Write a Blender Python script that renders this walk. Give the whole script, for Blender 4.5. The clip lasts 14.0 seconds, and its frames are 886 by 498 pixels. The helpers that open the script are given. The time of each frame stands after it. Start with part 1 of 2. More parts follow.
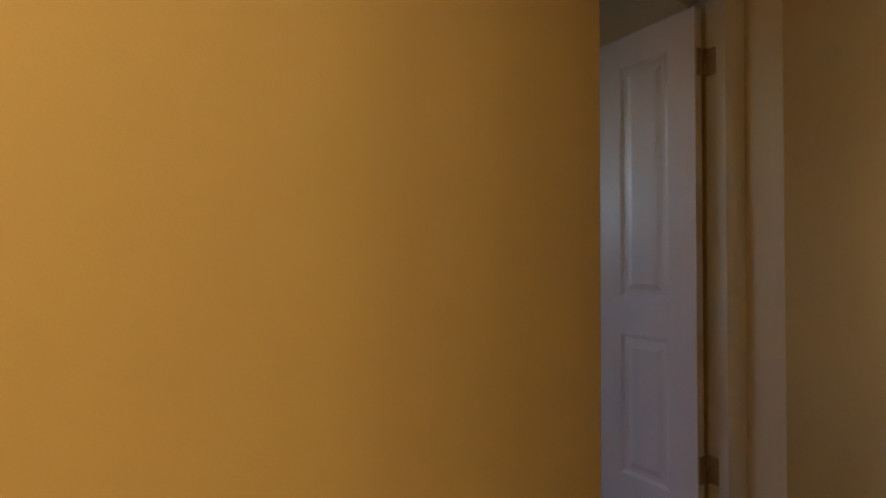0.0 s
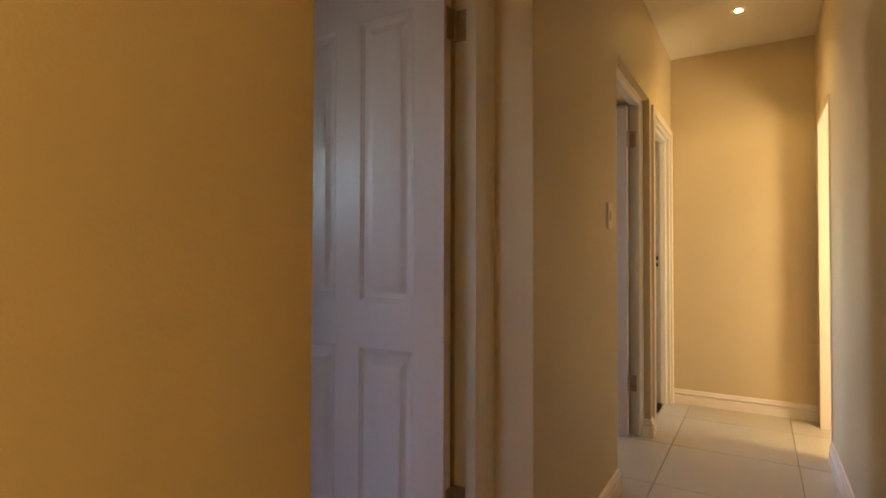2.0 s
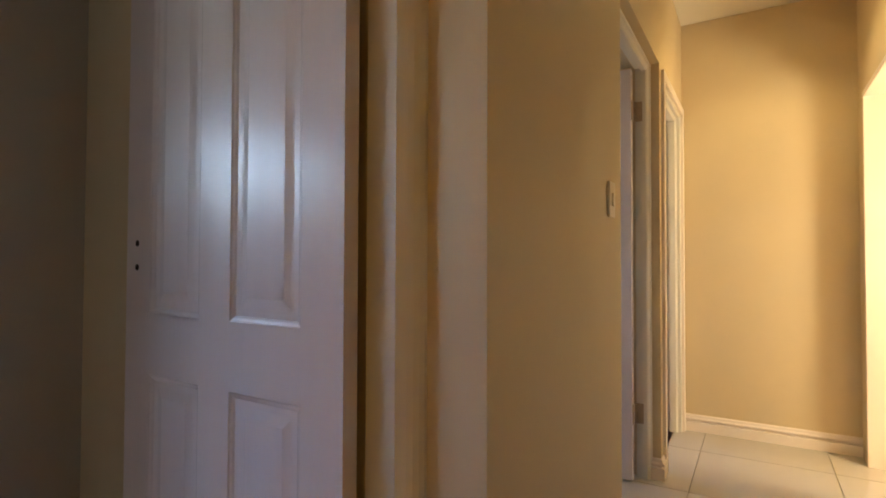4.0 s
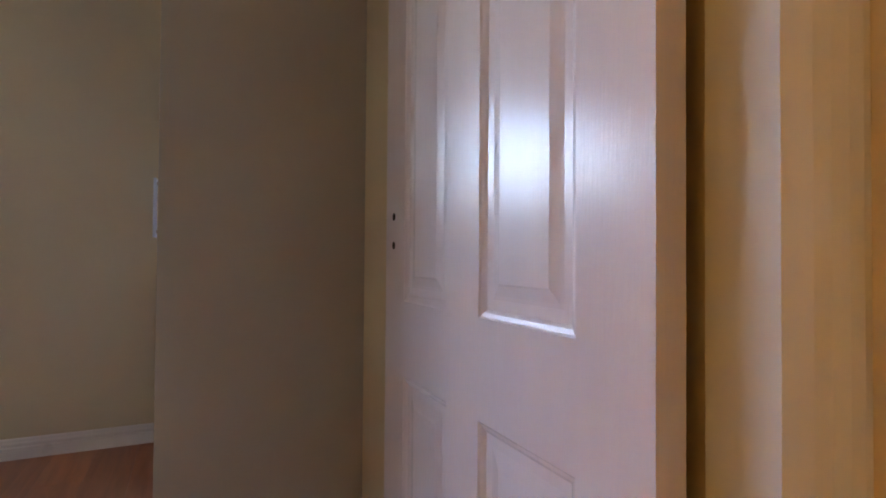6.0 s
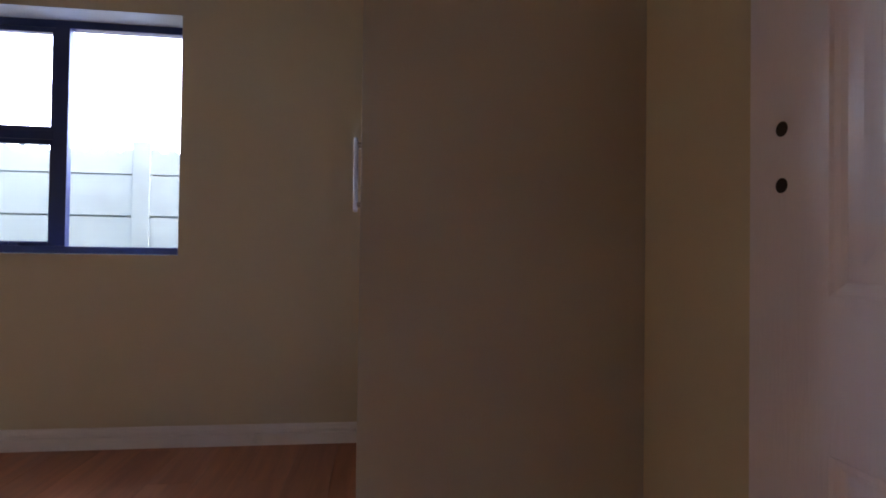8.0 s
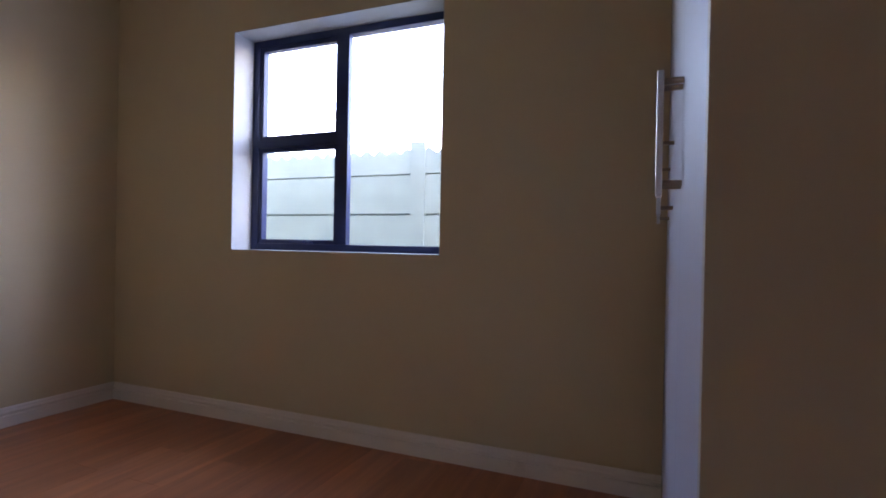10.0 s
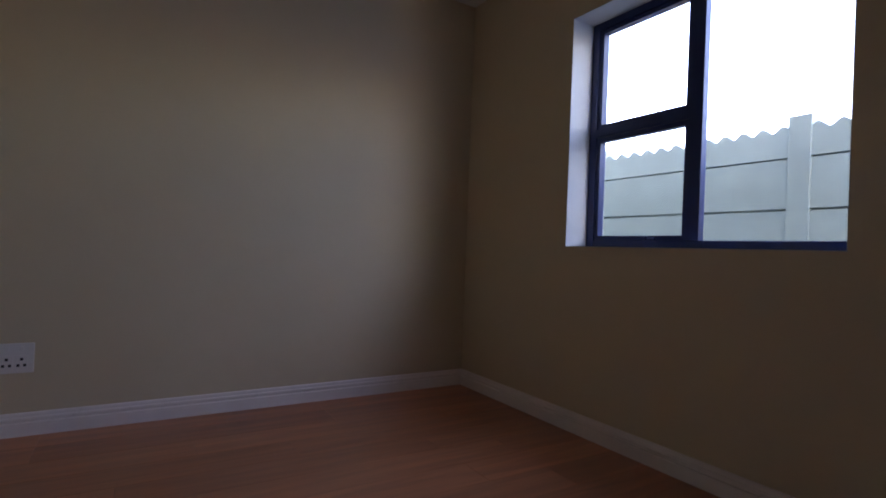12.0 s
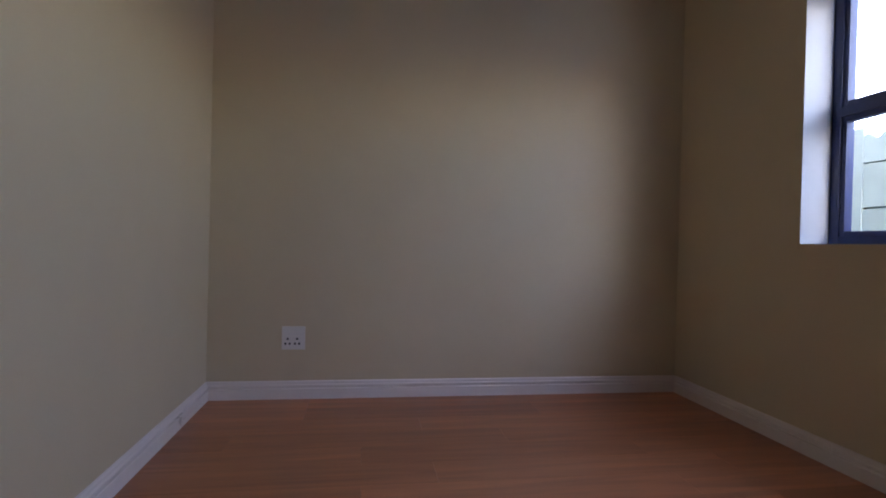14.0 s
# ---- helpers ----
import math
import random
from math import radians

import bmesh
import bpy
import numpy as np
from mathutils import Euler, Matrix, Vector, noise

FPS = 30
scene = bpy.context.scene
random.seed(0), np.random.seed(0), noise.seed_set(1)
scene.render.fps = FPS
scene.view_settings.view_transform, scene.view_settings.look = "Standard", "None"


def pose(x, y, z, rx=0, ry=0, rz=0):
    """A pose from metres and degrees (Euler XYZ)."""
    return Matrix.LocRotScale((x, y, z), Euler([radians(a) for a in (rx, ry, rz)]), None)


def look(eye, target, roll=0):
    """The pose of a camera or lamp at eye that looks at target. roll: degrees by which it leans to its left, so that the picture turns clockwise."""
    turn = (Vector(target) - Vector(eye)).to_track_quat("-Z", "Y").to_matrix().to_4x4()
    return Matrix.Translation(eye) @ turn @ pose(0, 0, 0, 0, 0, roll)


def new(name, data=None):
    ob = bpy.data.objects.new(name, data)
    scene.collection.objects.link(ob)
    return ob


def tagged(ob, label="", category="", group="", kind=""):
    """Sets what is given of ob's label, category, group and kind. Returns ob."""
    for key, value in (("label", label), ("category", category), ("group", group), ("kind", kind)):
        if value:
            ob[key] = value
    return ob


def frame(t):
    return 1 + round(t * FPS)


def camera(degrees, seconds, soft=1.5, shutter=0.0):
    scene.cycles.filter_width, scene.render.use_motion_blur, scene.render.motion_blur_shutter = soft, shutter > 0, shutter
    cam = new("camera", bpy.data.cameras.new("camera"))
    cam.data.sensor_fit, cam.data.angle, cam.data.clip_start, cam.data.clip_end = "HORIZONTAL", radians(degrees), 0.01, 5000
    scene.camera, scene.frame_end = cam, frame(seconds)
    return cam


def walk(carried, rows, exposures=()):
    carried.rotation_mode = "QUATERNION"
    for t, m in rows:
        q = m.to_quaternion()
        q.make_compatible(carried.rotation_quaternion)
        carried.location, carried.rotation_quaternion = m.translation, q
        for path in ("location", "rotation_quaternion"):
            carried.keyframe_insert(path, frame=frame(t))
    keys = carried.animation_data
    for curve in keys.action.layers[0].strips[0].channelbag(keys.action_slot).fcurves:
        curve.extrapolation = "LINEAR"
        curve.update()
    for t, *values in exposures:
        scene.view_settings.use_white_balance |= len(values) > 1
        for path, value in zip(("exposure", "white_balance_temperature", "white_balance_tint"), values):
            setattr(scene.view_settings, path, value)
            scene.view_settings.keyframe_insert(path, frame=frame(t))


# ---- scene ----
cam = camera(80.85, 14.0, soft=1.8)
WALK = [
    (0, pose(-1.894, -0.866, 1.110, 90.89, -0.03, -32.12)),
    (0.5, pose(-1.830, -0.742, 1.123, 90.76, -0.37, -41.41)),
    (1, pose(-1.744, -0.677, 1.125, 90.73, -0.49, -50.25)),
    (1.5, pose(-1.602, -0.629, 1.090, 91.23, 0.11, -55.16)),
    (2, pose(-1.469, -0.578, 1.094, 91.03, -0.15, -58.70)),
    (4.3, pose(-0.756, -0.363, 1.084, 91.26, -0.19, -58.90)),
    (4.5, pose(-0.705, -0.322, 1.082, 91.12, -0.49, -56.62)),
    (5, pose(-0.586, -0.234, 1.063, 91.69, -0.46, -47.28)),
    (5.5, pose(-0.498, -0.181, 1.067, 90.87, -0.19, -34.70)),
    (6, pose(-0.482, -0.095, 1.036, 91.06, -0.44, -25.75)),
    (6.5, pose(-0.462, 0.065, 1.011, 91.25, -0.85, -18.65)),
    (7, pose(-0.484, 0.173, 0.972, 91.61, -1.41, -14.65)),
    (7.2, pose(-0.491, 0.215, 0.967, 91.49, -1.29, -13.25)),
    (9.3, pose(-0.582, 0.825, 1.005, 90.40, -1.64, 8.40)),
    (9.5, pose(-0.588, 0.857, 0.995, 90.60, -1.91, 11.60)),
    (9.7, pose(-0.590, 0.907, 1.003, 90.00, -1.47, 15.70)),
    (10, pose(-0.594, 0.970, 1.012, 89.70, -1.15, 22.45)),
    (10.2, pose(-0.597, 0.982, 1.000, 89.85, -1.54, 27.40)),
    (10.5, pose(-0.607, 0.997, 1.003, 89.65, -1.69, 34.30)),
    (11, pose(-0.703, 1.154, 0.956, 90.17, -1.80, 43.42)),
    (11.5, pose(-0.788, 1.230, 0.939, 90.35, -2.18, 50.41)),
    (12, pose(-0.783, 1.216, 0.917, 90.25, -2.26, 58.58)),
    (12.5, pose(-0.719, 1.343, 0.928, 89.67, -1.39, 70.56)),
    (13, pose(-0.714, 1.321, 0.918, 89.69, -1.09, 77.23)),
    (13.5, pose(-0.690, 1.261, 0.904, 89.91, -1.28, 80.30)),
    (14, pose(-0.658, 1.201, 0.924, 89.53, -1.46, 81.27)),
]
EXPOSURES = [
    (0, 4.53, 6950, 17), (1.0, 4.75, 7050, 18), (2.0, 5.12, 7200, 20), (4.4, 5.50, 6550, 19), (5.5, 6.00, 6650, 23), (6.0, 6.10, 6800, 26),
    (6.5, 5.92, 7000, 33), (7.0, 5.74, 7100, 38), (9.5, 5.10, 7250, 34), (10.0, 5.13, 7250, 34), (10.5, 4.88, 7100, 33), (11.0, 4.70, 7050, 33), (12.0, 4.20, 7000, 33), (12.5, 4.20, 6950, 33), (13.0, 4.43, 6950, 33), (14, 4.83, 7200, 32)]
walk(cam, WALK, exposures=EXPOSURES)

# ---------------------------------------------------------------- world and lights
world = bpy.data.worlds.new("sky")
scene.world = world
world.use_nodes = True
wn = world.node_tree.nodes
sky = wn.new("ShaderNodeTexSky")
sky.sky_type = "NISHITA"
sky.sun_disc = False
sky.sun_elevation = radians(22)
sky.air_density, sky.dust_density, sky.ozone_density = 1.0, 2.0, 1.6
sky.sun_rotation = radians(121.5)
world.node_tree.links.new(sky.outputs[0], wn["Background"].inputs[0])
wn["Background"].inputs[1].default_value = 0.15

sun = bpy.data.lights.new("sun", "SUN")
sun.energy, sun.angle, sun.color = 2.0, radians(0.6), (1.0, 0.95, 0.88)
new("sun", sun).matrix_world = look((8.5, -5.2, 4.03), (0, 0, 0))

WARM = (1.0, 0.74, 0.27)
END_WARM = (1.0, 0.77, 0.31)


def sky_light(x, y, z, width, height, to, watts):
    """Stands in for the sky's light in a window opening; to: the way it shines."""
    d = bpy.data.lights.new("window_skylight", "AREA")
    d.shape, d.size, d.size_y, d.spread = "RECTANGLE", width, height, radians(150)
    d.energy, d.color = watts, (0.31, 0.53, 1.0)
    new("window_skylight", d).matrix_world = look((x, y, z), (x + to[0], y + to[1], z + to[2]))


for x in (-2.36, -2.0, -1.64):
    sky_light(x, 3.560, 1.76, 0.11, 0.80, (-0.52, -0.80, -0.38), 0.076)
sky_light(1.575, 2.44, 1.60, 0.7, 0.9, (0, -1, 0), 0.03)


def down_light(x, y, z, watts, colour, cone=140, edge=0.9):
    d = bpy.data.lights.new("down_light", "SPOT")
    d.energy, d.color, d.spot_size, d.spot_blend, d.shadow_soft_size = watts, colour, radians(cone), edge, 0.18
    new("down_light", d).matrix_world = pose(x, y, z)


# ---------------------------------------------------------------- materials
def material(name, base, rough=0.5, metal=0.0, vary=0.06, scale=6.0, bump=0.0, bump_scale=200.0, coat=0.0, stretch=(1, 1, 1), per_object=0.0, gloss_vary=0.08):
    m = bpy.data.materials.new(name)
    m.use_nodes = True
    nt = m.node_tree
    n, l = nt.nodes, nt.links
    b = n["Principled BSDF"]
    b.inputs["Metallic"].default_value = metal
    b.inputs["Coat Weight"].default_value = coat
    b.inputs["Coat Roughness"].default_value = 0.12
    tc = n.new("ShaderNodeTexCoord")
    mp = n.new("ShaderNodeMapping")
    mp.inputs["Scale"].default_value = stretch
    l.new(tc.outputs["Object"], mp.inputs[0])
    big = n.new("ShaderNodeTexNoise")
    big.inputs["Scale"].default_value = scale
    big.inputs["Detail"].default_value = 6
    big.inputs["Roughness"].default_value = 0.6
    l.new(mp.outputs[0], big.inputs["Vector"])
    ramp = n.new("ShaderNodeMapRange")
    ramp.inputs["From Min"].default_value, ramp.inputs["From Max"].default_value = 0.3, 0.7
    ramp.inputs["To Min"].default_value, ramp.inputs["To Max"].default_value = 1 - vary, 1 + vary
    l.new(big.outputs["Fac"], ramp.inputs["Value"])
    value = ramp.outputs[0]
    if per_object:
        oi = n.new("ShaderNodeObjectInfo")
        mr = n.new("ShaderNodeMapRange")
        mr.inputs["To Min"].default_value, mr.inputs["To Max"].default_value = 1 - per_object, 1 + per_object
        l.new(oi.outputs["Random"], mr.inputs["Value"])
        mul = n.new("ShaderNodeMath")
        mul.operation = "MULTIPLY"
        l.new(value, mul.inputs[0])
        l.new(mr.outputs[0], mul.inputs[1])
        value = mul.outputs[0]
    mix = n.new("ShaderNodeVectorMath")
    mix.operation = "SCALE"
    mix.inputs[0].default_value = base
    l.new(value, mix.inputs["Scale"])
    l.new(mix.outputs[0], b.inputs["Base Color"])
    rr = n.new("ShaderNodeMapRange")
    rr.inputs["To Min"].default_value, rr.inputs["To Max"].default_value = max(rough - gloss_vary, 0.02), min(rough + gloss_vary, 1)
    l.new(big.outputs["Fac"], rr.inputs["Value"])
    l.new(rr.outputs[0], b.inputs["Roughness"])
    if bump:
        fine = n.new("ShaderNodeTexNoise")
        fine.inputs["Scale"].default_value = bump_scale
        fine.inputs["Detail"].default_value = 3
        l.new(mp.outputs[0], fine.inputs["Vector"])
        bp = n.new("ShaderNodeBump")
        bp.inputs["Strength"].default_value = bump
        bp.inputs["Distance"].default_value = 0.002
        l.new(fine.outputs["Fac"], bp.inputs["Height"])
        l.new(bp.outputs[0], b.inputs["Normal"])
    return m


WALL = material("beige_wall_paint", (0.68, 0.55, 0.36), 0.55, vary=0.035, scale=1.7, bump=0.25, bump_scale=160)
CEIL = material("ceiling_paint", (0.80, 0.75, 0.66), 0.8, vary=0.03, scale=2.0, bump=0.15, bump_scale=220)
ENAMEL = material("white_enamel", (0.80, 0.72, 0.74), 0.25, vary=0.03, scale=3.0, bump=0.30, bump_scale=80, stretch=(2.6, 2.6, 0.28), gloss_vary=0.03)
ENAMEL.node_tree.nodes["Principled BSDF"].inputs["Specular IOR Level"].default_value = 0.3
TRIM = material("white_trim_paint", (0.85, 0.76, 0.70), 0.3, vary=0.04, scale=4.0, bump=0.1, bump_scale=60)
FRAME = material("cream_frame_paint", (0.72, 0.69, 0.64), 0.32, vary=0.02, scale=5.0, bump=0.05, bump_scale=80, stretch=(2, 2, 0.15))
# neutral grey puts the skylight's wash over beige paint into the colour
REVEAL = material("skylit_reveal_tone", (0.52, 0.52, 0.50), 0.6, vary=0.05, scale=5.0, bump=0.2, bump_scale=150)
SATIN = material("satin_handle", (0.62, 0.63, 0.68), 0.36, metal=0.55, vary=0.03, scale=40)
BOARD = material("taupe_board", (0.47, 0.41, 0.345), 0.5, vary=0.04, scale=3.0, bump=0.1, bump_scale=150)
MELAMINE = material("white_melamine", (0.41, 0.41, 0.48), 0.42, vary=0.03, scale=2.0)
GROUT = material("grout", (0.33, 0.30, 0.25), 0.9, vary=0.1, scale=30)
TILE = material("stone_tile", (0.50, 0.46, 0.40), 0.33, vary=0.05, scale=3.5, per_object=0.04, gloss_vary=0.02)
# the strong blue in this base colour imitates window glare on the frame
DARKALU = material("dark_aluminium", (0.013, 0.026, 0.100), 0.42, metal=0.0, vary=0.08, scale=10, bump=0.08, bump_scale=300)
STEEL = material("brushed_steel", (0.66, 0.64, 0.62), 0.34, metal=1.0, vary=0.04, scale=40)
HINGE = material("bronze_hinge", (0.42, 0.33, 0.25), 0.45, metal=0.5, vary=0.12, scale=30, bump=0.2, bump_scale=200)
DARK = material("dark_hole", (0.03, 0.02, 0.015), 0.9, vary=0.2, scale=40)
PLASTIC = material("white_plastic", (0.80, 0.745, 0.69), 0.3, vary=0.02, scale=10)
CONCRETE = material("precast_concrete", (0.225, 0.315, 0.345), 0.9, vary=0.10, scale=4.0, bump=0.5, bump_scale=40, per_object=0.05)
SOIL = material("ground", (0.23, 0.21, 0.18), 0.95, vary=0.2, scale=2.0, bump=0.6, bump_scale=20)
BRICKPLASTER = material("outside_plaster", (0.55, 0.52, 0.46), 0.85, vary=0.08, scale=3.0, bump=0.4, bump_scale=60)


def laminate():
    m = material("reddish_laminate", (0.50, 0.185, 0.085), 0.33, vary=0.15, scale=2.2, bump=0.03, bump_scale=120, stretch=(9, 0.8, 9), per_object=0.15)
    n, l = m.node_tree.nodes, m.node_tree.links
    tc = n.new("ShaderNodeTexCoord")
    mp = n.new("ShaderNodeMapping")
    mp.inputs["Scale"].default_value = (13, 0.8, 13)
    oi = n.new("ShaderNodeObjectInfo")
    sh = n.new("ShaderNodeMath")
    sh.operation = "MULTIPLY"
    sh.inputs[1].default_value = 37.0
    l.new(oi.outputs["Random"], sh.inputs[0])
    l.new(sh.outputs[0], mp.inputs["Location"])
    l.new(tc.outputs["Object"], mp.inputs[0])
    g = n.new("ShaderNodeTexNoise")
    g.inputs["Scale"].default_value = 1.6
    g.inputs["Detail"].default_value = 8
    g.inputs["Distortion"].default_value = 0.6
    l.new(mp.outputs[0], g.inputs["Vector"])
    cr = n.new("ShaderNodeValToRGB")
    cr.color_ramp.elements[0].position, cr.color_ramp.elements[0].color = 0.30, (0.84, 0.82, 0.80, 1)
    cr.color_ramp.elements[1].position, cr.color_ramp.elements[1].color = 0.72, (1.14, 1.13, 1.12, 1)
    l.new(g.outputs["Fac"], cr.inputs[0])
    b = n["Principled BSDF"]
    src = b.inputs["Base Color"].links[0].from_socket
    mu = n.new("ShaderNodeVectorMath")
    mu.operation = "MULTIPLY"
    l.new(src, mu.inputs[0])
    l.new(cr.outputs[0], mu.inputs[1])
    l.new(mu.outputs[0], b.inputs["Base Color"])
    return m


PLANK = laminate()


def glass():
    """A thin clear pane: straight view through it, a mirror at grazing angles."""
    m = bpy.data.materials.new("window_glass")
    m.use_nodes = True
    n, l = m.node_tree.nodes, m.node_tree.links
    n.remove(n["Principled BSDF"])
    clear = n.new("ShaderNodeBsdfTransparent")
    clear.inputs[0].default_value = (0.96, 0.98, 0.975, 1)
    gloss = n.new("ShaderNodeBsdfGlossy")
    gloss.inputs["Roughness"].default_value = 0.0
    side = n.new("ShaderNodeLayerWeight")
    side.inputs["Blend"].default_value = 0.5
    power = n.new("ShaderNodeMath")
    power.operation = "POWER"
    power.inputs[1].default_value = 5.0
    l.new(side.outputs["Facing"], power.inputs[0])
    fres = n.new("ShaderNodeMath")
    fres.operation = "MULTIPLY_ADD"
    fres.inputs[1].default_value, fres.inputs[2].default_value = 0.9, 0.03
    l.new(power.outputs[0], fres.inputs[0])
    mix = n.new("ShaderNodeMixShader")
    l.new(fres.outputs[0], mix.inputs[0])
    l.new(clear.outputs[0], mix.inputs[1])
    l.new(gloss.outputs[0], mix.inputs[2])
    l.new(mix.outputs[0], n["Material Output"].inputs[0])
    return m


GLASS = glass()


def glow(name, colour, strength):
    m = bpy.data.materials.new(name)
    m.use_nodes = True
    b = m.node_tree.nodes["Principled BSDF"]
    b.inputs["Emission Color"].default_value = (*colour, 1)
    b.inputs["Emission Strength"].default_value = strength
    return m


LAMP = glow("lamp_glow", WARM, 16.0)


# ---------------------------------------------------------------- mesh helpers
def mesh_of(name, bm):
    bmesh.ops.recalc_face_normals(bm, faces=bm.faces)
    me = bpy.data.meshes.new(name)
    bm.to_mesh(me)
    bm.free()
    return me


def part(name, bm, mat, parent=None, label="", smooth=False):
    me = mesh_of(name, bm)
    me.materials.append(mat)
    if smooth:
        for f in me.polygons:
            f.use_smooth = True
    ob = new(name, me)
    if parent:
        ob.parent = parent
    if label:
        tagged(ob, label)
    return ob


def add_box(bm, x0, x1, y0, y1, z0, z1, bevel=0.0):
    r = bmesh.ops.create_cube(bm, size=1.0)
    vs = r["verts"]
    for v in vs:
        v.co = Vector((x0 + (v.co.x + 0.5) * (x1 - x0), y0 + (v.co.y + 0.5) * (y1 - y0), z0 + (v.co.z + 0.5) * (z1 - z0)))
    if bevel:
        es = list({e for v in vs for e in v.link_edges})
        bmesh.ops.bevel(bm, geom=es, offset=bevel, segments=2, affect="EDGES", profile=0.6)
    return bm


def boxes(*rows, bevel=0.0):
    bm = bmesh.new()
    for r in rows:
        add_box(bm, *r, bevel=bevel)
    return bm


def add_cyl(bm, a, b, r, r2=None, seg=20):
    a, b = Vector(a), Vector(b)
    d = b - a
    m = Matrix.Translation((a + b) / 2) @ d.to_track_quat("Z", "Y").to_matrix().to_4x4()
    bmesh.ops.create_cone(bm, cap_ends=True, segments=seg, radius1=r, radius2=r if r2 is None else r2, depth=d.length, matrix=m)
    return bm


def cyl(a, b, r, r2=None, seg=20):
    return add_cyl(bmesh.new(), a, b, r, r2, seg)


def sweep(profile, start, end, out, up=(0, 0, 1)):
    """A profile of (out, up) pairs carried from start to end."""
    bm = bmesh.new()
    s, e, o, u = Vector(start), Vector(end), Vector(out), Vector(up)
    a = [bm.verts.new(s + o * p + u * q) for p, q in profile]
    b = [bm.verts.new(e + o * p + u * q) for p, q in profile]
    n = len(profile)
    for i in range(n):
        bm.faces.new((a[i], a[(i + 1) % n], b[(i + 1) % n], b[i]))
    bm.faces.new(a)
    bm.faces.new(b[::-1])
    return bm


def pierced(x0, x1, y0, y1, z0, z1, openings):
    """A wall along x in one piece, with openings (x0, x1, z0, z1) right through it."""
    xs = sorted({x0, x1, *[o[0] for o in openings], *[o[1] for o in openings]})
    zs = sorted({z0, z1, *[o[2] for o in openings], *[o[3] for o in openings]})
    bm = bmesh.new()

    def solid(i, j):
        if not (0 <= i < len(xs) - 1 and 0 <= j < len(zs) - 1):
            return False
        x, z = (xs[i] + xs[i + 1]) / 2, (zs[j] + zs[j + 1]) / 2
        return not any(o[0] < x < o[1] and o[2] < z < o[3] for o in openings)

    def quad(*cs):
        bm.faces.new([bm.verts.new(c) for c in cs])

    for i in range(len(xs) - 1):
        for j in range(len(zs) - 1):
            if not solid(i, j):
                continue
            a, b, c, d = xs[i], xs[i + 1], zs[j], zs[j + 1]
            for y in (y0, y1):
                quad((a, y, c), (b, y, c), (b, y, d), (a, y, d))
            for di, dj, p, q in ((-1, 0, (a, c), (a, d)), (1, 0, (b, c), (b, d)), (0, -1, (a, c), (b, c)), (0, 1, (a, d), (b, d))):
                if not solid(i + di, j + dj):
                    quad((p[0], y0, p[1]), (q[0], y0, q[1]), (q[0], y1, q[1]), (p[0], y1, p[1]))
    bmesh.ops.remove_doubles(bm, verts=bm.verts, dist=1e-5)
    return bm


def structure(ob, label, category):
    return tagged(ob, label, category, kind="structure")


# ---------------------------------------------------------------- plan
XB, YW, YD, XR = -3.80, 3.247, 0.33, -0.02       # bedroom: far wall, window wall, door wall, wardrobe wall
ENDX, HALLY, HALLB = 2.87, -0.912, -4.8        # passage: end wall, facing wall, wall behind
LIVX, LIVY = -1.92, -3.6                       # open living area before the passage: corner of the facing wall, far side
CZ = 2.63
D1A, D1B, D1Z = -0.899, 0.0, 2.09
D2A, D2B, D2Z = 1.075, 1.95, 2.085
D3A, D3B, D3Z = 2.06, 2.80, 2.02
WL, WR, WZ0, WZ1, WT = -2.841, -1.551, 0.968, 2.204, 0.27
OPA, OPB = 2.05, 2.72                            # opening in the facing wall

wall = part("wall_passage", pierced(HALLB, ENDX, 0, YD, 0, CZ, [(D1A, D1B, 0, D1Z), (D2A, D2B, 0, D2Z), (D3A, D3B, 0, D3Z)]), WALL)
structure(wall, "beige painted passage wall with three door openings", "wall")
wall = part("wall_facing", pierced(LIVX, ENDX, HALLY - 0.12, HALLY, 0, CZ, [(OPA, OPB, 0, 2.0)]), WALL)
structure(wall, "beige painted passage wall with an open doorway", "wall")
wall = part("wall_end", boxes((ENDX, ENDX + 0.15, HALLY - 1.7, YD, 0, CZ)), WALL)
structure(wall, "beige painted end wall of the passage", "wall")
wall = part("wall_behind", boxes((HALLB - 0.15, HALLB, LIVY - 0.15, YD, 0, CZ), (HALLB, LIVX + 0.12, LIVY - 0.15, LIVY, 0, CZ), (LIVX, LIVX + 0.12, LIVY, HALLY - 0.12, 0, CZ)), WALL)
structure(wall, "beige painted walls round the open living area", "wall")
# the stretch beyond XB is unseen, added to shade the ground outside
wall = part("wall_window", pierced(-9.0, 0.12, YW, YW + WT, -0.3, CZ, [(WL, WR, WZ0, WZ1)]), WALL)
structure(wall, "beige painted bedroom wall with a window opening", "wall")
wall = part("wall_far", boxes((XB - 0.2, XB, YD, YW, 0, CZ)), WALL)
structure(wall, "beige painted bedroom wall with a socket", "wall")
wall = part("wall_wardrobe_side", boxes((XR, XR + 0.12, YD, YW, 0, CZ)), WALL)
structure(wall, "beige painted bedroom wall behind the wardrobe", "wall")
BY = YD + 2.2
wall = part("wall_bathroom", pierced(0.12, 5.0, BY, BY + 0.2, 0, CZ, [(1.2, 1.95, 1.1, 2.1), (3.0, 4.2, 1.0, 2.1)]), WALL)
structure(wall, "beige painted wall of the next room with a window opening", "wall")
wall = part("wall_partition", boxes((1.975, 2.045, YD, BY, 0, CZ)), WALL)
structure(wall, "beige painted partition between the two rooms", "wall")
wall = part("wall_end_room", boxes((5.0, 5.15, YD - 0.12, BY + 0.2, 0, CZ), (ENDX + 0.15, 5.0, YD - 0.12, YD, 0, CZ)), WALL)
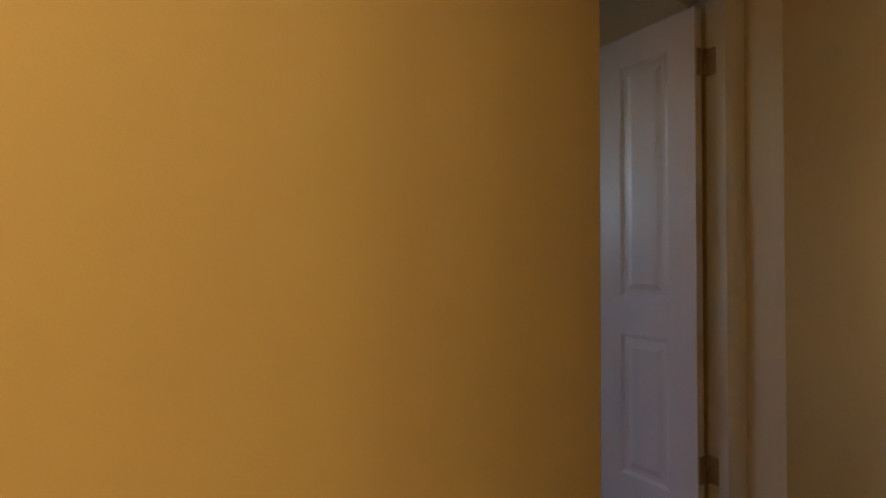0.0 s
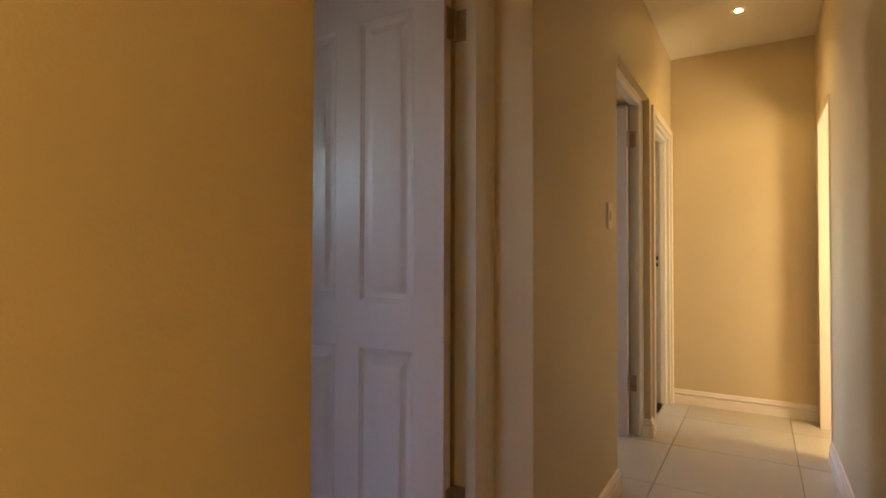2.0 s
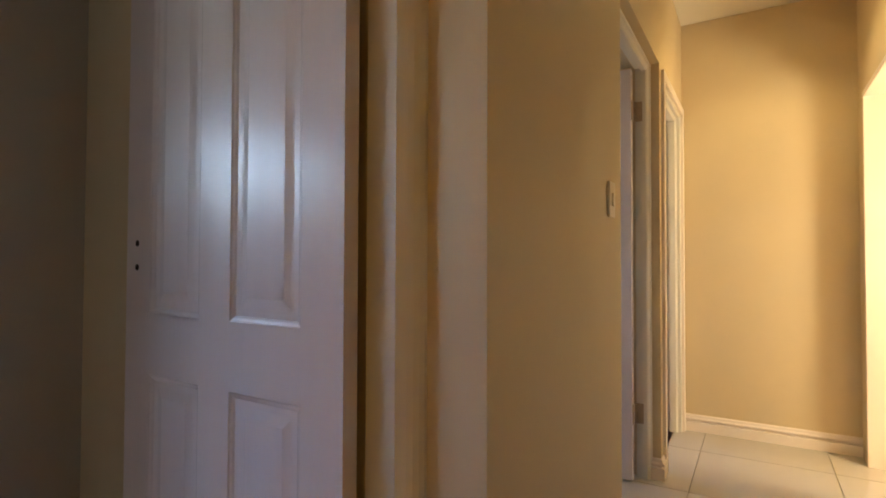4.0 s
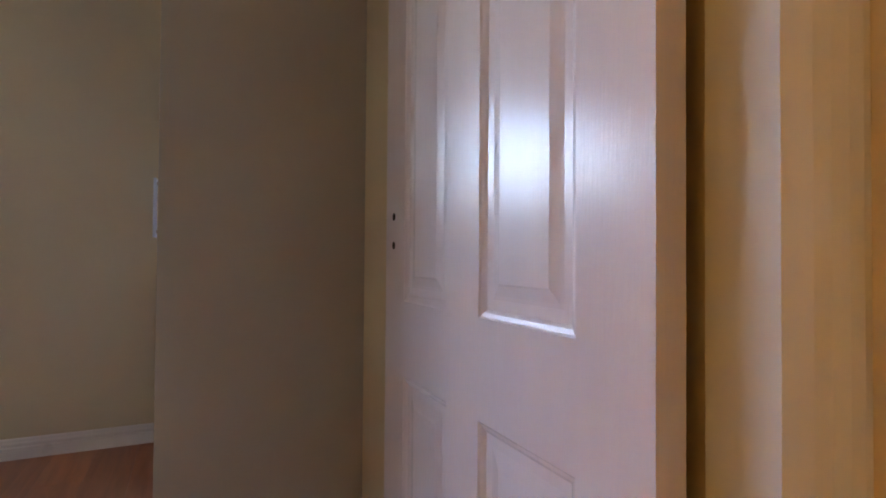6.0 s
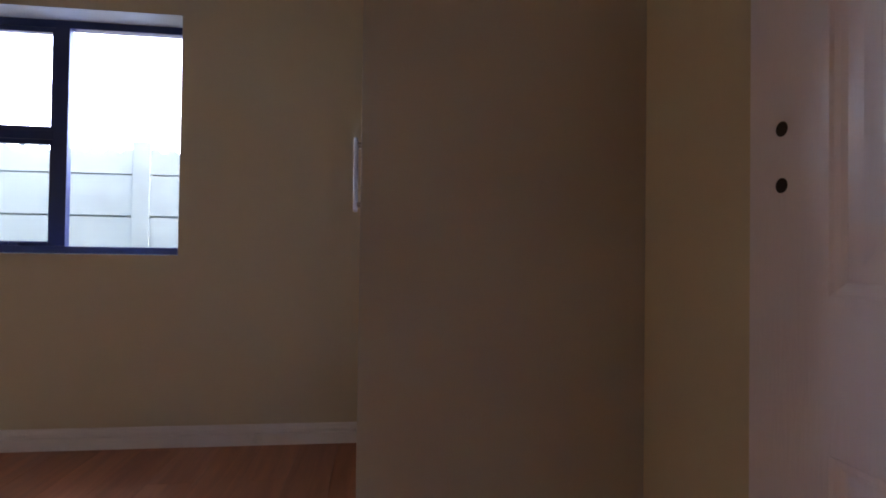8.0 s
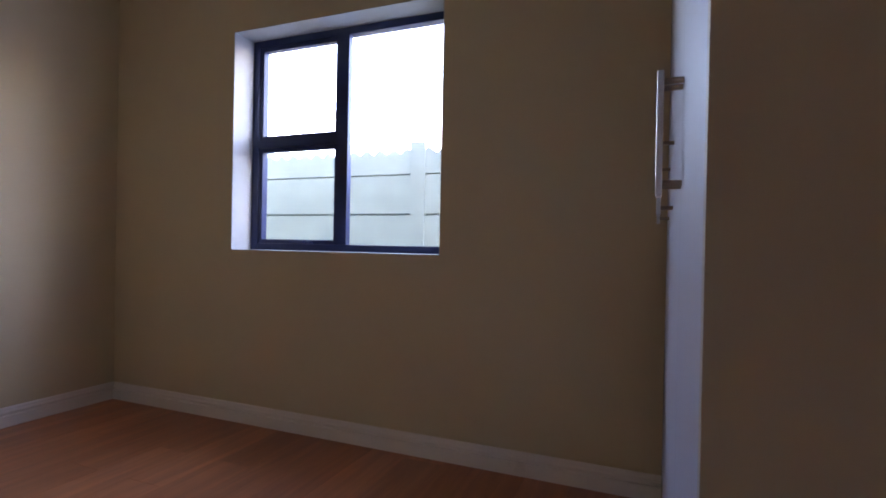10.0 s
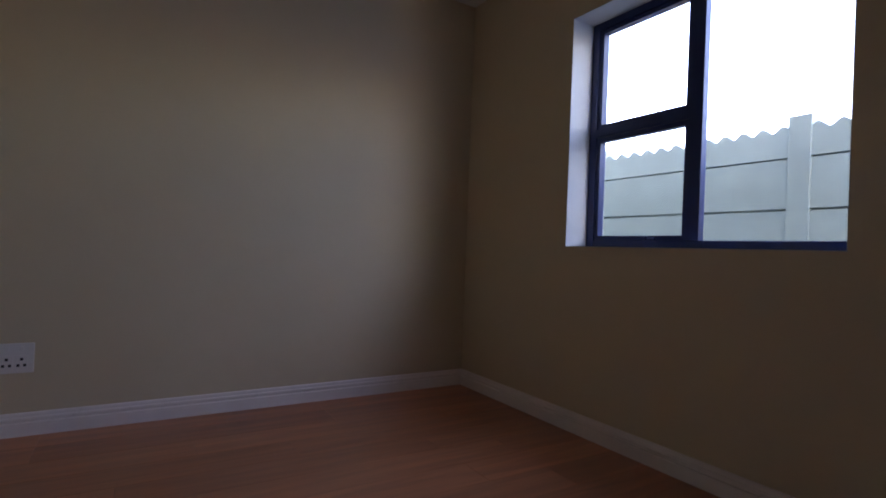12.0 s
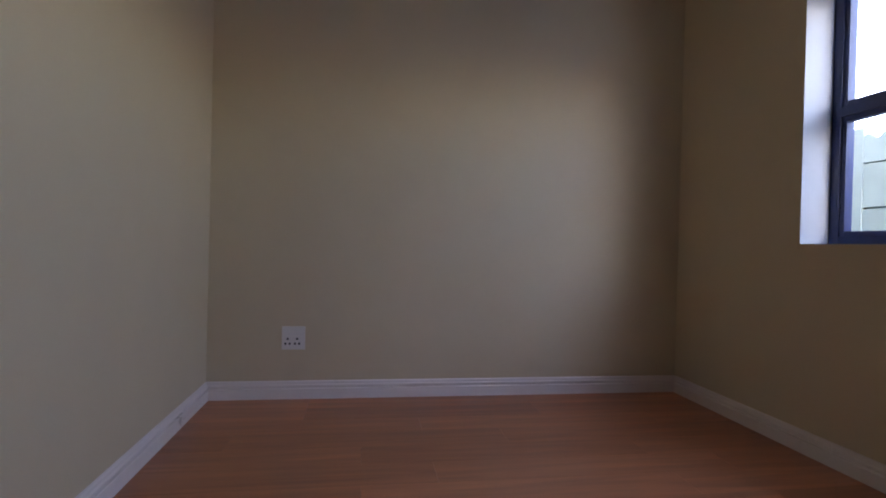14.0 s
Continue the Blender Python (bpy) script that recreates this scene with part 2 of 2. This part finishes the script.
structure(wall, "beige painted walls of the room at the passage end", "wall")
wall = part("wall_side_room", boxes((OPA - 1.2, ENDX, HALLY - 1.7, HALLY - 1.58, 0, CZ), (OPA - 1.3, OPA - 1.18, HALLY - 1.58, HALLY - 0.12, 0, CZ)), WALL)
structure(wall, "beige painted walls of the side room", "wall")

ceiling = part("ceiling", boxes((HALLB - 0.2, 5.15, LIVY - 0.15, YW + WT, CZ + 0.002, CZ + 0.16)), CEIL)
structure(ceiling, "smooth off-white painted ceiling", "ceiling")

# unseen roof, added so that its eaves keep sun and sky off the fence
roof = part("roof", sweep([(-4.1, 0), (3.92, 0), (3.92, 0.14), (0, 2.0), (-4.1, 0.14)], (-9.0, 0, CZ + 0.17), (9.0, 0, CZ + 0.17), (0, 1, 0)), BRICKPLASTER)
structure(roof, "unseen pitched roof with eaves, added to shade the fence", "roof")

floor = part("floor_passage", boxes((HALLB, ENDX, HALLY - 1.58, 0.21, -0.12, -0.006), (HALLB, LIVX, LIVY, HALLY - 1.58, -0.12, -0.006)), GROUT)
structure(floor, "passage floor with large beige stone tiles", "floor")
floor_room = part("floor_bedroom", boxes((XB, XR, 0.21, YW, -0.12, -0.010)), DARK)
structure(floor_room, "bedroom floor of reddish laminate planks", "floor")
part_floor = part("floor_next_room", boxes((0.1, 2.0, 0.21, BY, -0.12, -0.002)), TILE)
structure(part_floor, "beige tiled floor of the next room", "floor")

floor_end = part("floor_end_room", boxes((2.0, 5.0, 0.045, BY, -0.12, 0.0)), PLANK)
structure(floor_end, "reddish laminate floor of the room at the passage end", "floor")

ground = part("ground", boxes((-600, 600, -600, 600, -0.5, -0.25)), SOIL)
structure(ground, "bare earth beside the house", "ground")

# ---------------------------------------------------------------- baseboards
SK = [(0, 0), (0.018, 0), (0.018, 0.056), (0.0168, 0.0585), (0.0150, 0.060), (0.0040, 0.0605), (0.0040, 0.0700), (0.0140, 0.0710), (0.0165, 0.0730), (0.0170, 0.0780),
      (0.0155, 0.0830), (0.0115, 0.0860), (0.0105, 0.0900), (0.0100, 0.0960), (0.006, 0.1030), (0, 0.105)]



def skirting(name, a, b, out):
    ob = part(name, sweep(SK, a, b, out), TRIM)
    return structure(ob, "white painted moulded skirting board", "skirting")


skirting("baseboard_window", (XB + 0.018, YW, 0), (-0.562, YW, 0), (0, -1, 0))
skirting("baseboard_far", (XB, YW, 0), (XB, YD, 0), (1, 0, 0))
skirting("baseboard_door", (XB + 0.018, YD, 0), (D1A - 0.02, YD, 0), (0, 1, 0))
skirting("baseboard_passage_1", (HALLB, 0, 0), (D1A - 0.0, 0, 0), (0, -1, 0))
skirting("baseboard_passage_2", (D1B, 0, 0), (D2A, 0, 0), (0, -1, 0))
skirting("baseboard_passage_3", (D2B - 0.018, 0, 0), (D3A - 0.05, 0, 0), (0, -1, 0))
skirting("baseboard_return", (D2B, 0.0, 0), (D2B, 0.045, 0), (-1, 0, 0))
skirting("baseboard_end", (ENDX, HALLY, 0), (ENDX, 0, 0), (-1, 0, 0))
skirting("baseboard_facing", (LIVX, HALLY, 0), (OPA, HALLY, 0), (0, 1, 0))
skirting("baseboard_wardrobe_side", (XR, YD, 0), (XR, 1.400, 0), (-1, 0, 0))


# ---------------------------------------------------------------- doors
def add_panel_face(bm, u0, u1, z0, z1, x, sign):
    """One moulded panel: stepped ogee rim, then a raised field. sign: -1 faces -x."""
    rings = [(0.0, 0.0), (0.003, 0.0025), (0.009, 0.0045), (0.014, 0.0075), (0.030, 0.0080), (0.036, 0.0072), (0.051, 0.0040), (0.054, 0.0030)]
    loops = []
    for inset, depth in rings:
        xx = x - sign * depth
        loops.append([bm.verts.new((xx, u, z)) for u, z in ((u0 + inset, z0 + inset), (u1 - inset, z0 + inset), (u1 - inset, z1 - inset), (u0 + inset, z1 - inset))])
    for a, b in zip(loops, loops[1:]):
        for i in range(4):
            bm.faces.new((a[i], a[(i + 1) % 4], b[(i + 1) % 4], b[i]))
    bm.faces.new(loops[-1])


def door_leaf(parent, width, height, panels, thick=0.04):
    """Leaf standing along +y from the hinge, its shown face at x=0."""
    us = sorted({0.0, width, *[p[0] for p in panels], *[p[1] for p in panels]})
    zs = sorted({0.0, height, *[p[2] for p in panels], *[p[3] for p in panels]})
    bm = bmesh.new()
    for i in range(len(us) - 1):
        for j in range(len(zs) - 1):
            u, z = (us[i] + us[i + 1]) / 2, (zs[j] + zs[j + 1]) / 2
            if any(p[0] < u < p[1] and p[2] < z < p[3] for p in panels):
                continue
            for x in (0.0, thick):
                bm.faces.new([bm.verts.new((x, a, b)) for a, b in ((us[i], zs[j]), (us[i + 1], zs[j]), (us[i + 1], zs[j + 1]), (us[i], zs[j + 1]))])
    for a, b in (((0, 0), (width, 0)), ((width, 0), (width, height)), ((width, height), (0, height)), ((0, height), (0, 0))):
        bm.faces.new([bm.verts.new(c) for c in ((0, *a), (0, *b), (thick, *b), (thick, *a))])
    bmesh.ops.remove_doubles(bm, verts=bm.verts, dist=1e-5)
    body = part("leaf", bm, ENAMEL, parent)
    for p in panels:
        bm = bmesh.new()
        add_panel_face(bm, *p, 0.0, -1)
        add_panel_face(bm, *p, thick, 1)
        part("panel", bm, ENAMEL, parent)
    return body


def hinge(parent, x, y, z):
    bm = boxes((x - 0.036, x - 0.004, y - 0.001, y + 0.004, z, z + 0.10), (x + 0.012, x + 0.0155, y - 0.040, y, z, z + 0.10), bevel=0.0008)
    add_cyl(bm, (x + 0.004, y - 0.003, z), (x + 0.004, y - 0.003, z + 0.10), 0.006, seg=12)
    for k in (0.018, 0.05, 0.082):
        add_cyl(bm, (x - 0.022, y - 0.0016, z + k), (x - 0.022, y, z + k), 0.0045, seg=10)
    return part("hinge", bm, HINGE, parent, "bronze butt hinge")


PANELS = [(0.115, 0.341, 0.20, 0.780), (0.454, 0.664, 0.20, 0.780), (0.115, 0.341, 0.936, 1.90), (0.454, 0.664, 0.936, 1.90)]
door = new("door_1")
door_leaf(door, 0.777, 2.03, PANELS)
for z in (1.117, 1.054):
    part("keyhole", cyl((-0.0008, 0.726, z), (0.004, 0.726, z), 0.0085, seg=16), DARK, door, "dark drilled lock hole")
for z in (1.777, 0.267):
    hinge(door, 0.046, -0.004, z)
door.matrix_world = pose(-0.091, 0.257, 0.010, 0, 0, -0.68)
tagged(door, "glossy white four-panel door standing wide open, without handle", "door")

JAMB = [(0, 0.127), (-0.008, 0.128), (-0.018, 0.133), (-0.027, 0.141), (-0.034, 0.151), (-0.039, 0.160), (-0.0425, 0.166), (-0.045, 0.170),
        (-0.045, 0.205), (-0.030, 0.205), (-0.030, 0.252), (0, 0.252)]



SHALLOW = [(0, 0.04), (-0.012, 0.040), (-0.018, 0.046), (-0.034, 0.052), (-0.040, 0.058), (-0.042, 0.078), (-0.028, 0.078), (-0.028, 0.110), (0, 0.110)]


DEEP = [(0, 0.0), (-0.022, 0.0), (-0.026, 0.004), (-0.026, 0.020), (-0.034, 0.026), (-0.040, 0.030), (-0.042, 0.066), (-0.028, 0.066), (-0.028, 0.115), (0, 0.115)]


def jamb_bm(profile, x, y, mirror, z1):
    pts = [((-px if mirror else px), py) for px, py in profile]
    return sweep(pts, (x, y, 0), (x, y, z1), (1, 0, 0), (0, 1, 0))


def door_frame(name, a, b, ztop, profile, label):
    e = new(name)
    part("jamb", jamb_bm(profile, b, 0.0, False, ztop), FRAME, e)
    part("jamb", jamb_bm(profile, a, 0.0, True, ztop), FRAME, e)
    head = [(py, px) for px, py in profile]
    part("head", sweep(head, (a + 0.045, 0.0, ztop), (b - 0.045, 0.0, ztop), (0, 1, 0), (0, 0, 1)), FRAME, e)
    structure(e, label, "door frame")
    return e


f1 = door_frame("door_frame_1", D1A, D1B, D1Z, JAMB, "cream painted wooden door frame with moulded edge")
door_frame("door_frame_2", D2A, D2B, D2Z, SHALLOW, "cream painted wooden door frame set into the passage wall")
e3 = door_frame("door_frame_3", D3A, D3B, D3Z, DEEP, "white painted door frame of an open doorway")
for x0, x1 in ((D3A - 0.05, D3A - 0.002), (D3B + 0.002, D3B + 0.05)):
    part("architrave", boxes((x0, x1, -0.016, 0.0, 0, D3Z + 0.05), bevel=0.003), TRIM, e3)
part("architrave", boxes((D3A - 0.002, D3B + 0.002, -0.016, 0.0, D3Z + 0.002, D3Z + 0.05), bevel=0.003), TRIM, e3)
plate = part("strike_plate", boxes((D3B - 0.0295, D3B - 0.027, 0.076, 0.100, 1.00, 1.15), bevel=0.0008), STEEL, e3, "narrow metal strike plate")
for z in (1.035, 1.085):
    part("latch_hole", boxes((D3B - 0.0305, D3B - 0.028, 0.081, 0.095, z, z + 0.030), bevel=0.0004), DARK, plate)

door2 = new("door_2")
door_leaf(door2, 0.785, 2.03, PANELS)
for z in (1.777, 0.267):
    hinge(door2, 0.046, -0.004, z)
door2.matrix_world = pose(D2B - 0.112, 0.115, 0.010, 0, 0, -0.0)
tagged(door2, "white four-panel door standing open into the next room", "door")

e4 = new("door_frame_4")
part("jamb", boxes((OPB - 0.03, OPB, HALLY - 0.122, HALLY + 0.004, 0, 2.0), bevel=0.003), TRIM, e4)
part("jamb", boxes((OPA, OPA + 0.03, HALLY - 0.122, HALLY + 0.004, 0, 2.0), bevel=0.003), TRIM, e4)
part("head", boxes((OPA + 0.03, OPB - 0.03, HALLY - 0.122, HALLY + 0.004, 1.97, 2.0), bevel=0.003), TRIM, e4)
structure(e4, "white painted door frame of the open doorway", "door frame")

part_thr = part("threshold", boxes((D1A + 0.03, D1B - 0.03, 0.20, 0.24, -0.006, 0.004), bevel=0.0015), STEEL)
structure(part_thr, "thin metal threshold strip between tiles and laminate", "threshold")

# ---------------------------------------------------------------- window
FY = 3.400
win = new("window_1")


def bar(name, x0, x1, z0, z1, y0, y1, parent, label=""):
    return part(name, boxes((x0, x1, y0, y1, z0, z1), bevel=0.003), DARKALU, parent, label)


MX0, MX1 = -2.244, -2.172
TZ0, TZ1 = 1.549, 1.636
F = 0.042
FL = 0.050
bar("frame_side", WL, WL + FL, WZ0, WZ1, FY, FY + 0.06, win)
bar("frame_side", WR - F, WR, WZ0, WZ1, FY, FY + 0.06, win)
bar("frame_top", WL + FL, WR - F, WZ1 - F, WZ1, FY, FY + 0.06, win)
bar("frame_bottom", WL + FL, WR - F, WZ0, WZ0 + F, FY, FY + 0.06, win)
bar("mullion", MX0, MX1, WZ0 + F, WZ1 - F, FY - 0.004, FY + 0.034, win)
bar("transom", WL + FL, MX0, TZ0 + 0.02, TZ1 - 0.02, FY - 0.002, FY + 0.058, win)
for z0, z1 in ((WZ0 + F, TZ0 + 0.02), (TZ1 - 0.02, WZ1 - F)):
    sash = part("sash", boxes((WL + FL, WL + FL + 0.024, FY + 0.008, FY + 0.05, z0, z1), (MX0 - 0.02, MX0, FY + 0.008, FY + 0.05, z0, z1),
                              (WL + FL + 0.024, MX0 - 0.02, FY + 0.008, FY + 0.05, z0, z0 + 0.024), (WL + FL + 0.024, MX0 - 0.02, FY + 0.008, FY + 0.05, z1 - 0.024, z1), bevel=0.002), DARKALU, win)
    g = part("pane", boxes((WL + FL + 0.02, MX0 - 0.016, FY + 0.028, FY + 0.032, z0 + 0.02, z1 - 0.02)), GLASS, sash)
    g.visible_shadow = False
g = part("pane", boxes((MX1 - 0.003, WR - F + 0.003, FY + 0.014, FY + 0.018, WZ0 + F - 0.003, WZ1 - F + 0.003)), GLASS, win)
g.visible_shadow = False
hb = boxes((-2.53, -2.40, FY - 0.006, FY + 0.01, WZ0 + F + 0.001, WZ0 + F + 0.012), bevel=0.002)
add_box(hb, -2.47, -2.44, FY - 0.016, FY - 0.004, WZ0 + F + 0.002, WZ0 + F + 0.018, bevel=0.002)
part("stay", hb, DARKALU, win, "dark window stay")
# thin linings added over the beige reveal to carry its skylit tone
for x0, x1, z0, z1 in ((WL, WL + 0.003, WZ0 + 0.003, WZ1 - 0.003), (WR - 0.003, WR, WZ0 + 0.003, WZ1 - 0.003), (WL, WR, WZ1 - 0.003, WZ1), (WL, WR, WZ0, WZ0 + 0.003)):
    part("reveal", boxes((x0, x1, YW - 0.001, FY - 0.001, z0, z1)), REVEAL, win, "thin reveal lining toned as if washed by skylight")
structure(win, "dark aluminium window with two small sashes and one fixed pane", "window")

# ---------------------------------------------------------------- wardrobe
PX, PY = -0.562, 1.400
ward = new("wardrobe")
part("side_panel", boxes((PX, XR, PY, PY + 0.018, 0, 2.60), bevel=0.0008), BOARD, ward, "taupe side panel")
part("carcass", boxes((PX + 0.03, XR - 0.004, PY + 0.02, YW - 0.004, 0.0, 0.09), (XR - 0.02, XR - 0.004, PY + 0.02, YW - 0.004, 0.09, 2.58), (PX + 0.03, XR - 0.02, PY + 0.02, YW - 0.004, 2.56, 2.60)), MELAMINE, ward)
dw = (YW - PY - 0.025) / 4
for i in range(4):
    y0 = PY + 0.019 + i * dw
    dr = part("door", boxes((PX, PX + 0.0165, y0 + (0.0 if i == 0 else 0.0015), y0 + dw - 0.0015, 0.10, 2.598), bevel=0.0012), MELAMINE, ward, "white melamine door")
    hy = (y0 + dw - 0.018, y0 + 0.020, y0 + 0.035, y0 + 0.035)[i]
    hz = 1.100
    bm = boxes((PX - 0.038, PX - 0.028, hy - 0.006, hy + 0.006, hz, hz + 0.195), bevel=0.002)
    for z in (0.0175, 0.1775):
        part("handle_post", cyl((PX - 0.030, hy, hz + z), (PX, hy, hz + z), 0.005, seg=12), HINGE, dr, "bronze handle post")
    part("handle", bm, SATIN, dr, "brushed steel bar handle")
tagged(ward, "tall built-in wardrobe with white doors and bar handles", "wardrobe")

# ---------------------------------------------------------------- fittings
sock = new("wall_socket")
sy0, sy1, sz0, sz1 = 0.745, 0.878, 0.288, 0.424
part("plate", boxes((XB, XB + 0.010, sy0, sy1, sz0, sz1), bevel=0.003), PLASTIC, sock)
for k in (0, 1):
    cy = sy0 + 0.034 + k * 0.054
    part("outlet", boxes((XB + 0.0095, XB + 0.0125, cy - 0.023, cy + 0.023, sz0 + 0.018, sz0 + 0.082), bevel=0.001), PLASTIC, sock)
    for dy, dz in ((0.0, 0.064), (-0.012, 0.036), (0.012, 0.036)):
        part("pin_hole", boxes((XB + 0.0122, XB + 0.0131, cy + dy - 0.0055, cy + dy + 0.0055, sz0 + dz - 0.006, sz0 + dz + 0.006)), DARK, sock)
    part("rocker", boxes((XB + 0.009, XB + 0.0145, cy - 0.008, cy + 0.008, sz1 - 0.032, sz1 - 0.012), bevel=0.002), PLASTIC, sock)
tagged(sock, "white plastic double wall socket above the skirting", "socket")

sw = new("light_switch")
part("plate", boxes((0.875, 0.948, -0.010, 0.0, 1.228, 1.345), bevel=0.003), PLASTIC, sw)
part("rocker", boxes((0.900, 0.923, -0.015, -0.009, 1.265, 1.308), bevel=0.002), PLASTIC, sw)
tagged(sw, "cream plastic light switch on the passage wall", "light switch")

for lx, ly, w, cone, edge in ((2.2, -0.48, 0.50, 124, 0.35), (-2.60, -2.45, 2.0, 176, 0.3), (-3.10, -2.45, 2.4, 176, 0.3), (-3.60, -2.45, 3.8, 176, 0.3)):
    dl = new("recessed_light")
    bm = bmesh.new()
    ring = [(0.0195, 0.0), (0.040, 0.0), (0.040, -0.003), (0.025, -0.005)]
    n = 28
    vs = [[bm.verts.new((r * math.cos(2 * math.pi * i / n), r * math.sin(2 * math.pi * i / n), z)) for r, z in ring] for i in range(n)]
    for i in range(n):
        for j in range(4):
            bm.faces.new((vs[i][j], vs[i][(j + 1) % 4], vs[(i + 1) % n][(j + 1) % 4], vs[(i + 1) % n][j]))
    part("rim", bm, TRIM, dl)
    part("lamp", cyl((0, 0, 0.0), (0, 0, -0.002), 0.013, seg=28), LAMP, dl, "glowing warm lamp")
    dl.matrix_world = pose(lx, ly, CZ)
    tagged(dl, "small round recessed ceiling light, switched on", "ceiling light")
    down_light(lx, ly, CZ - 0.03, w, END_WARM if lx > 0 else WARM, cone, edge)
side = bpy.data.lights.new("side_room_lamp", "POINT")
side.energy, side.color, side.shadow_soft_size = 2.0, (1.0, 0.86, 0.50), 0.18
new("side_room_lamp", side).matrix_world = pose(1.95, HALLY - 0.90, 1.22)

# ---------------------------------------------------------------- fence outside
FEY = 4.8
fence = new("boundary_wall")
POSTS = [-4.09 + 1.61 * k for k in (-3, -2, -1, 0, 1, 2, 3)]
for px in POSTS:
    part("post", boxes((px, px + 0.135, FEY - 0.006, FEY + 0.10, -0.25, 1.86), bevel=0.006), CONCRETE, fence)
part("rod", cyl((POSTS[4] + 0.02, FEY + 0.03, 1.84), (POSTS[4] + 0.018, FEY + 0.03, 1.96), 0.004, seg=8), DARKALU, fence, "thin steel rod")
for a, b in zip(POSTS, POSTS[1:]):
    for k in range(6):
        z0 = -0.385 + 0.33 * k
        part("panel", boxes((a + 0.135, b, FEY, FEY + 0.045, z0 + 0.008, z0 + 0.322), (a + 0.135, b, FEY + 0.036, FEY + 0.042, z0 - 0.001, z0 + (0.36 if k == 5 else 0.331)), bevel=0.002), CONCRETE, fence)
    bm = bmesh.new()
    n = 170
    top = []
    for i in range(n + 1):
        x = a + 0.135 + (b - a - 0.135) * i / n
        top.append((x, 1.786 + 0.019 * math.sin(2 * math.pi * 11.5 * i / n)))
    z0 = 1.600
    fr = [bm.verts.new((x, FEY, z)) for x, z in top]
    bk = [bm.verts.new((x, FEY + 0.045, z)) for x, z in top]
    f0 = [bm.verts.new((x, FEY, z0)) for x, z in top]
    b0 = [bm.verts.new((x, FEY + 0.045, z0)) for x, z in top]
    for i in range(n):
        bm.faces.new((f0[i], f0[i + 1], fr[i + 1], fr[i]))
        bm.faces.new((b0[i + 1], b0[i], bk[i], bk[i + 1]))
        bm.faces.new((fr[i], fr[i + 1], bk[i + 1], bk[i]))
        bm.faces.new((f0[i + 1], f0[i], b0[i], b0[i + 1]))
    part("scalloped_panel", bm, CONCRETE, fence)
tagged(fence, "pale blue-grey precast concrete panel wall with scalloped top", "boundary wall")

# ---------------------------------------------------------------- floor pieces
T = 0.62


def tile_mesh(w, d):
    bm = boxes((0, w, 0, d, -0.010, 0.0), bevel=0.0015)
    me = mesh_of("tile", bm)
    me.materials.append(TILE)
    return me


cache = {}
ys = [HALLY - 1.58, -1.99, -1.37, -0.75, -0.13, 0.20]
xs = [1.87 + T * i for i in range(-10, 3)]
xs = [HALLB] + [x for x in xs if HALLB + 0.05 < x < ENDX - 0.02] + [ENDX]
for x0, x1 in zip(xs, xs[1:]):
    for y0, y1 in zip(ys, ys[1:]):
        key = (round(x1 - x0 - 0.004, 4), round(y1 - y0 - 0.004, 4))
        if key not in cache:
            cache[key] = tile_mesh(*key)
        ob = new("tile", cache[key])
        ob.parent = floor
        ob.location = (x0 + 0.002, y0 + 0.002, 0)
part("tile_field", boxes((HALLB, LIVX, LIVY, HALLY - 1.582, -0.010, 0.0)), TILE, floor)

PW = 0.192
rng = random.Random(5)
cache = {}
i = 0
x = XB
while x < XR - 0.01:
    w = min(PW, XR - x)
    y = 0.225 - rng.choice((0.0, 0.3, 0.6, 0.9))
    while y < YW:
        a, b = max(y, 0.225), min(y + 1.29, YW)
        if b - a > 0.02:
            key = (round(w, 4), round(b - a, 4))
            if key not in cache:
                me = mesh_of("plank", boxes((0, w - 0.0008, 0, b - a - 0.0008, -0.009, 0), bevel=0.0007))
                me.materials.append(PLANK)
                cache[key] = me
            ob = new("plank", cache[key])
            ob.parent = floor_room
            ob.location = (x, a, 0)
        y += 1.29
    x += PW
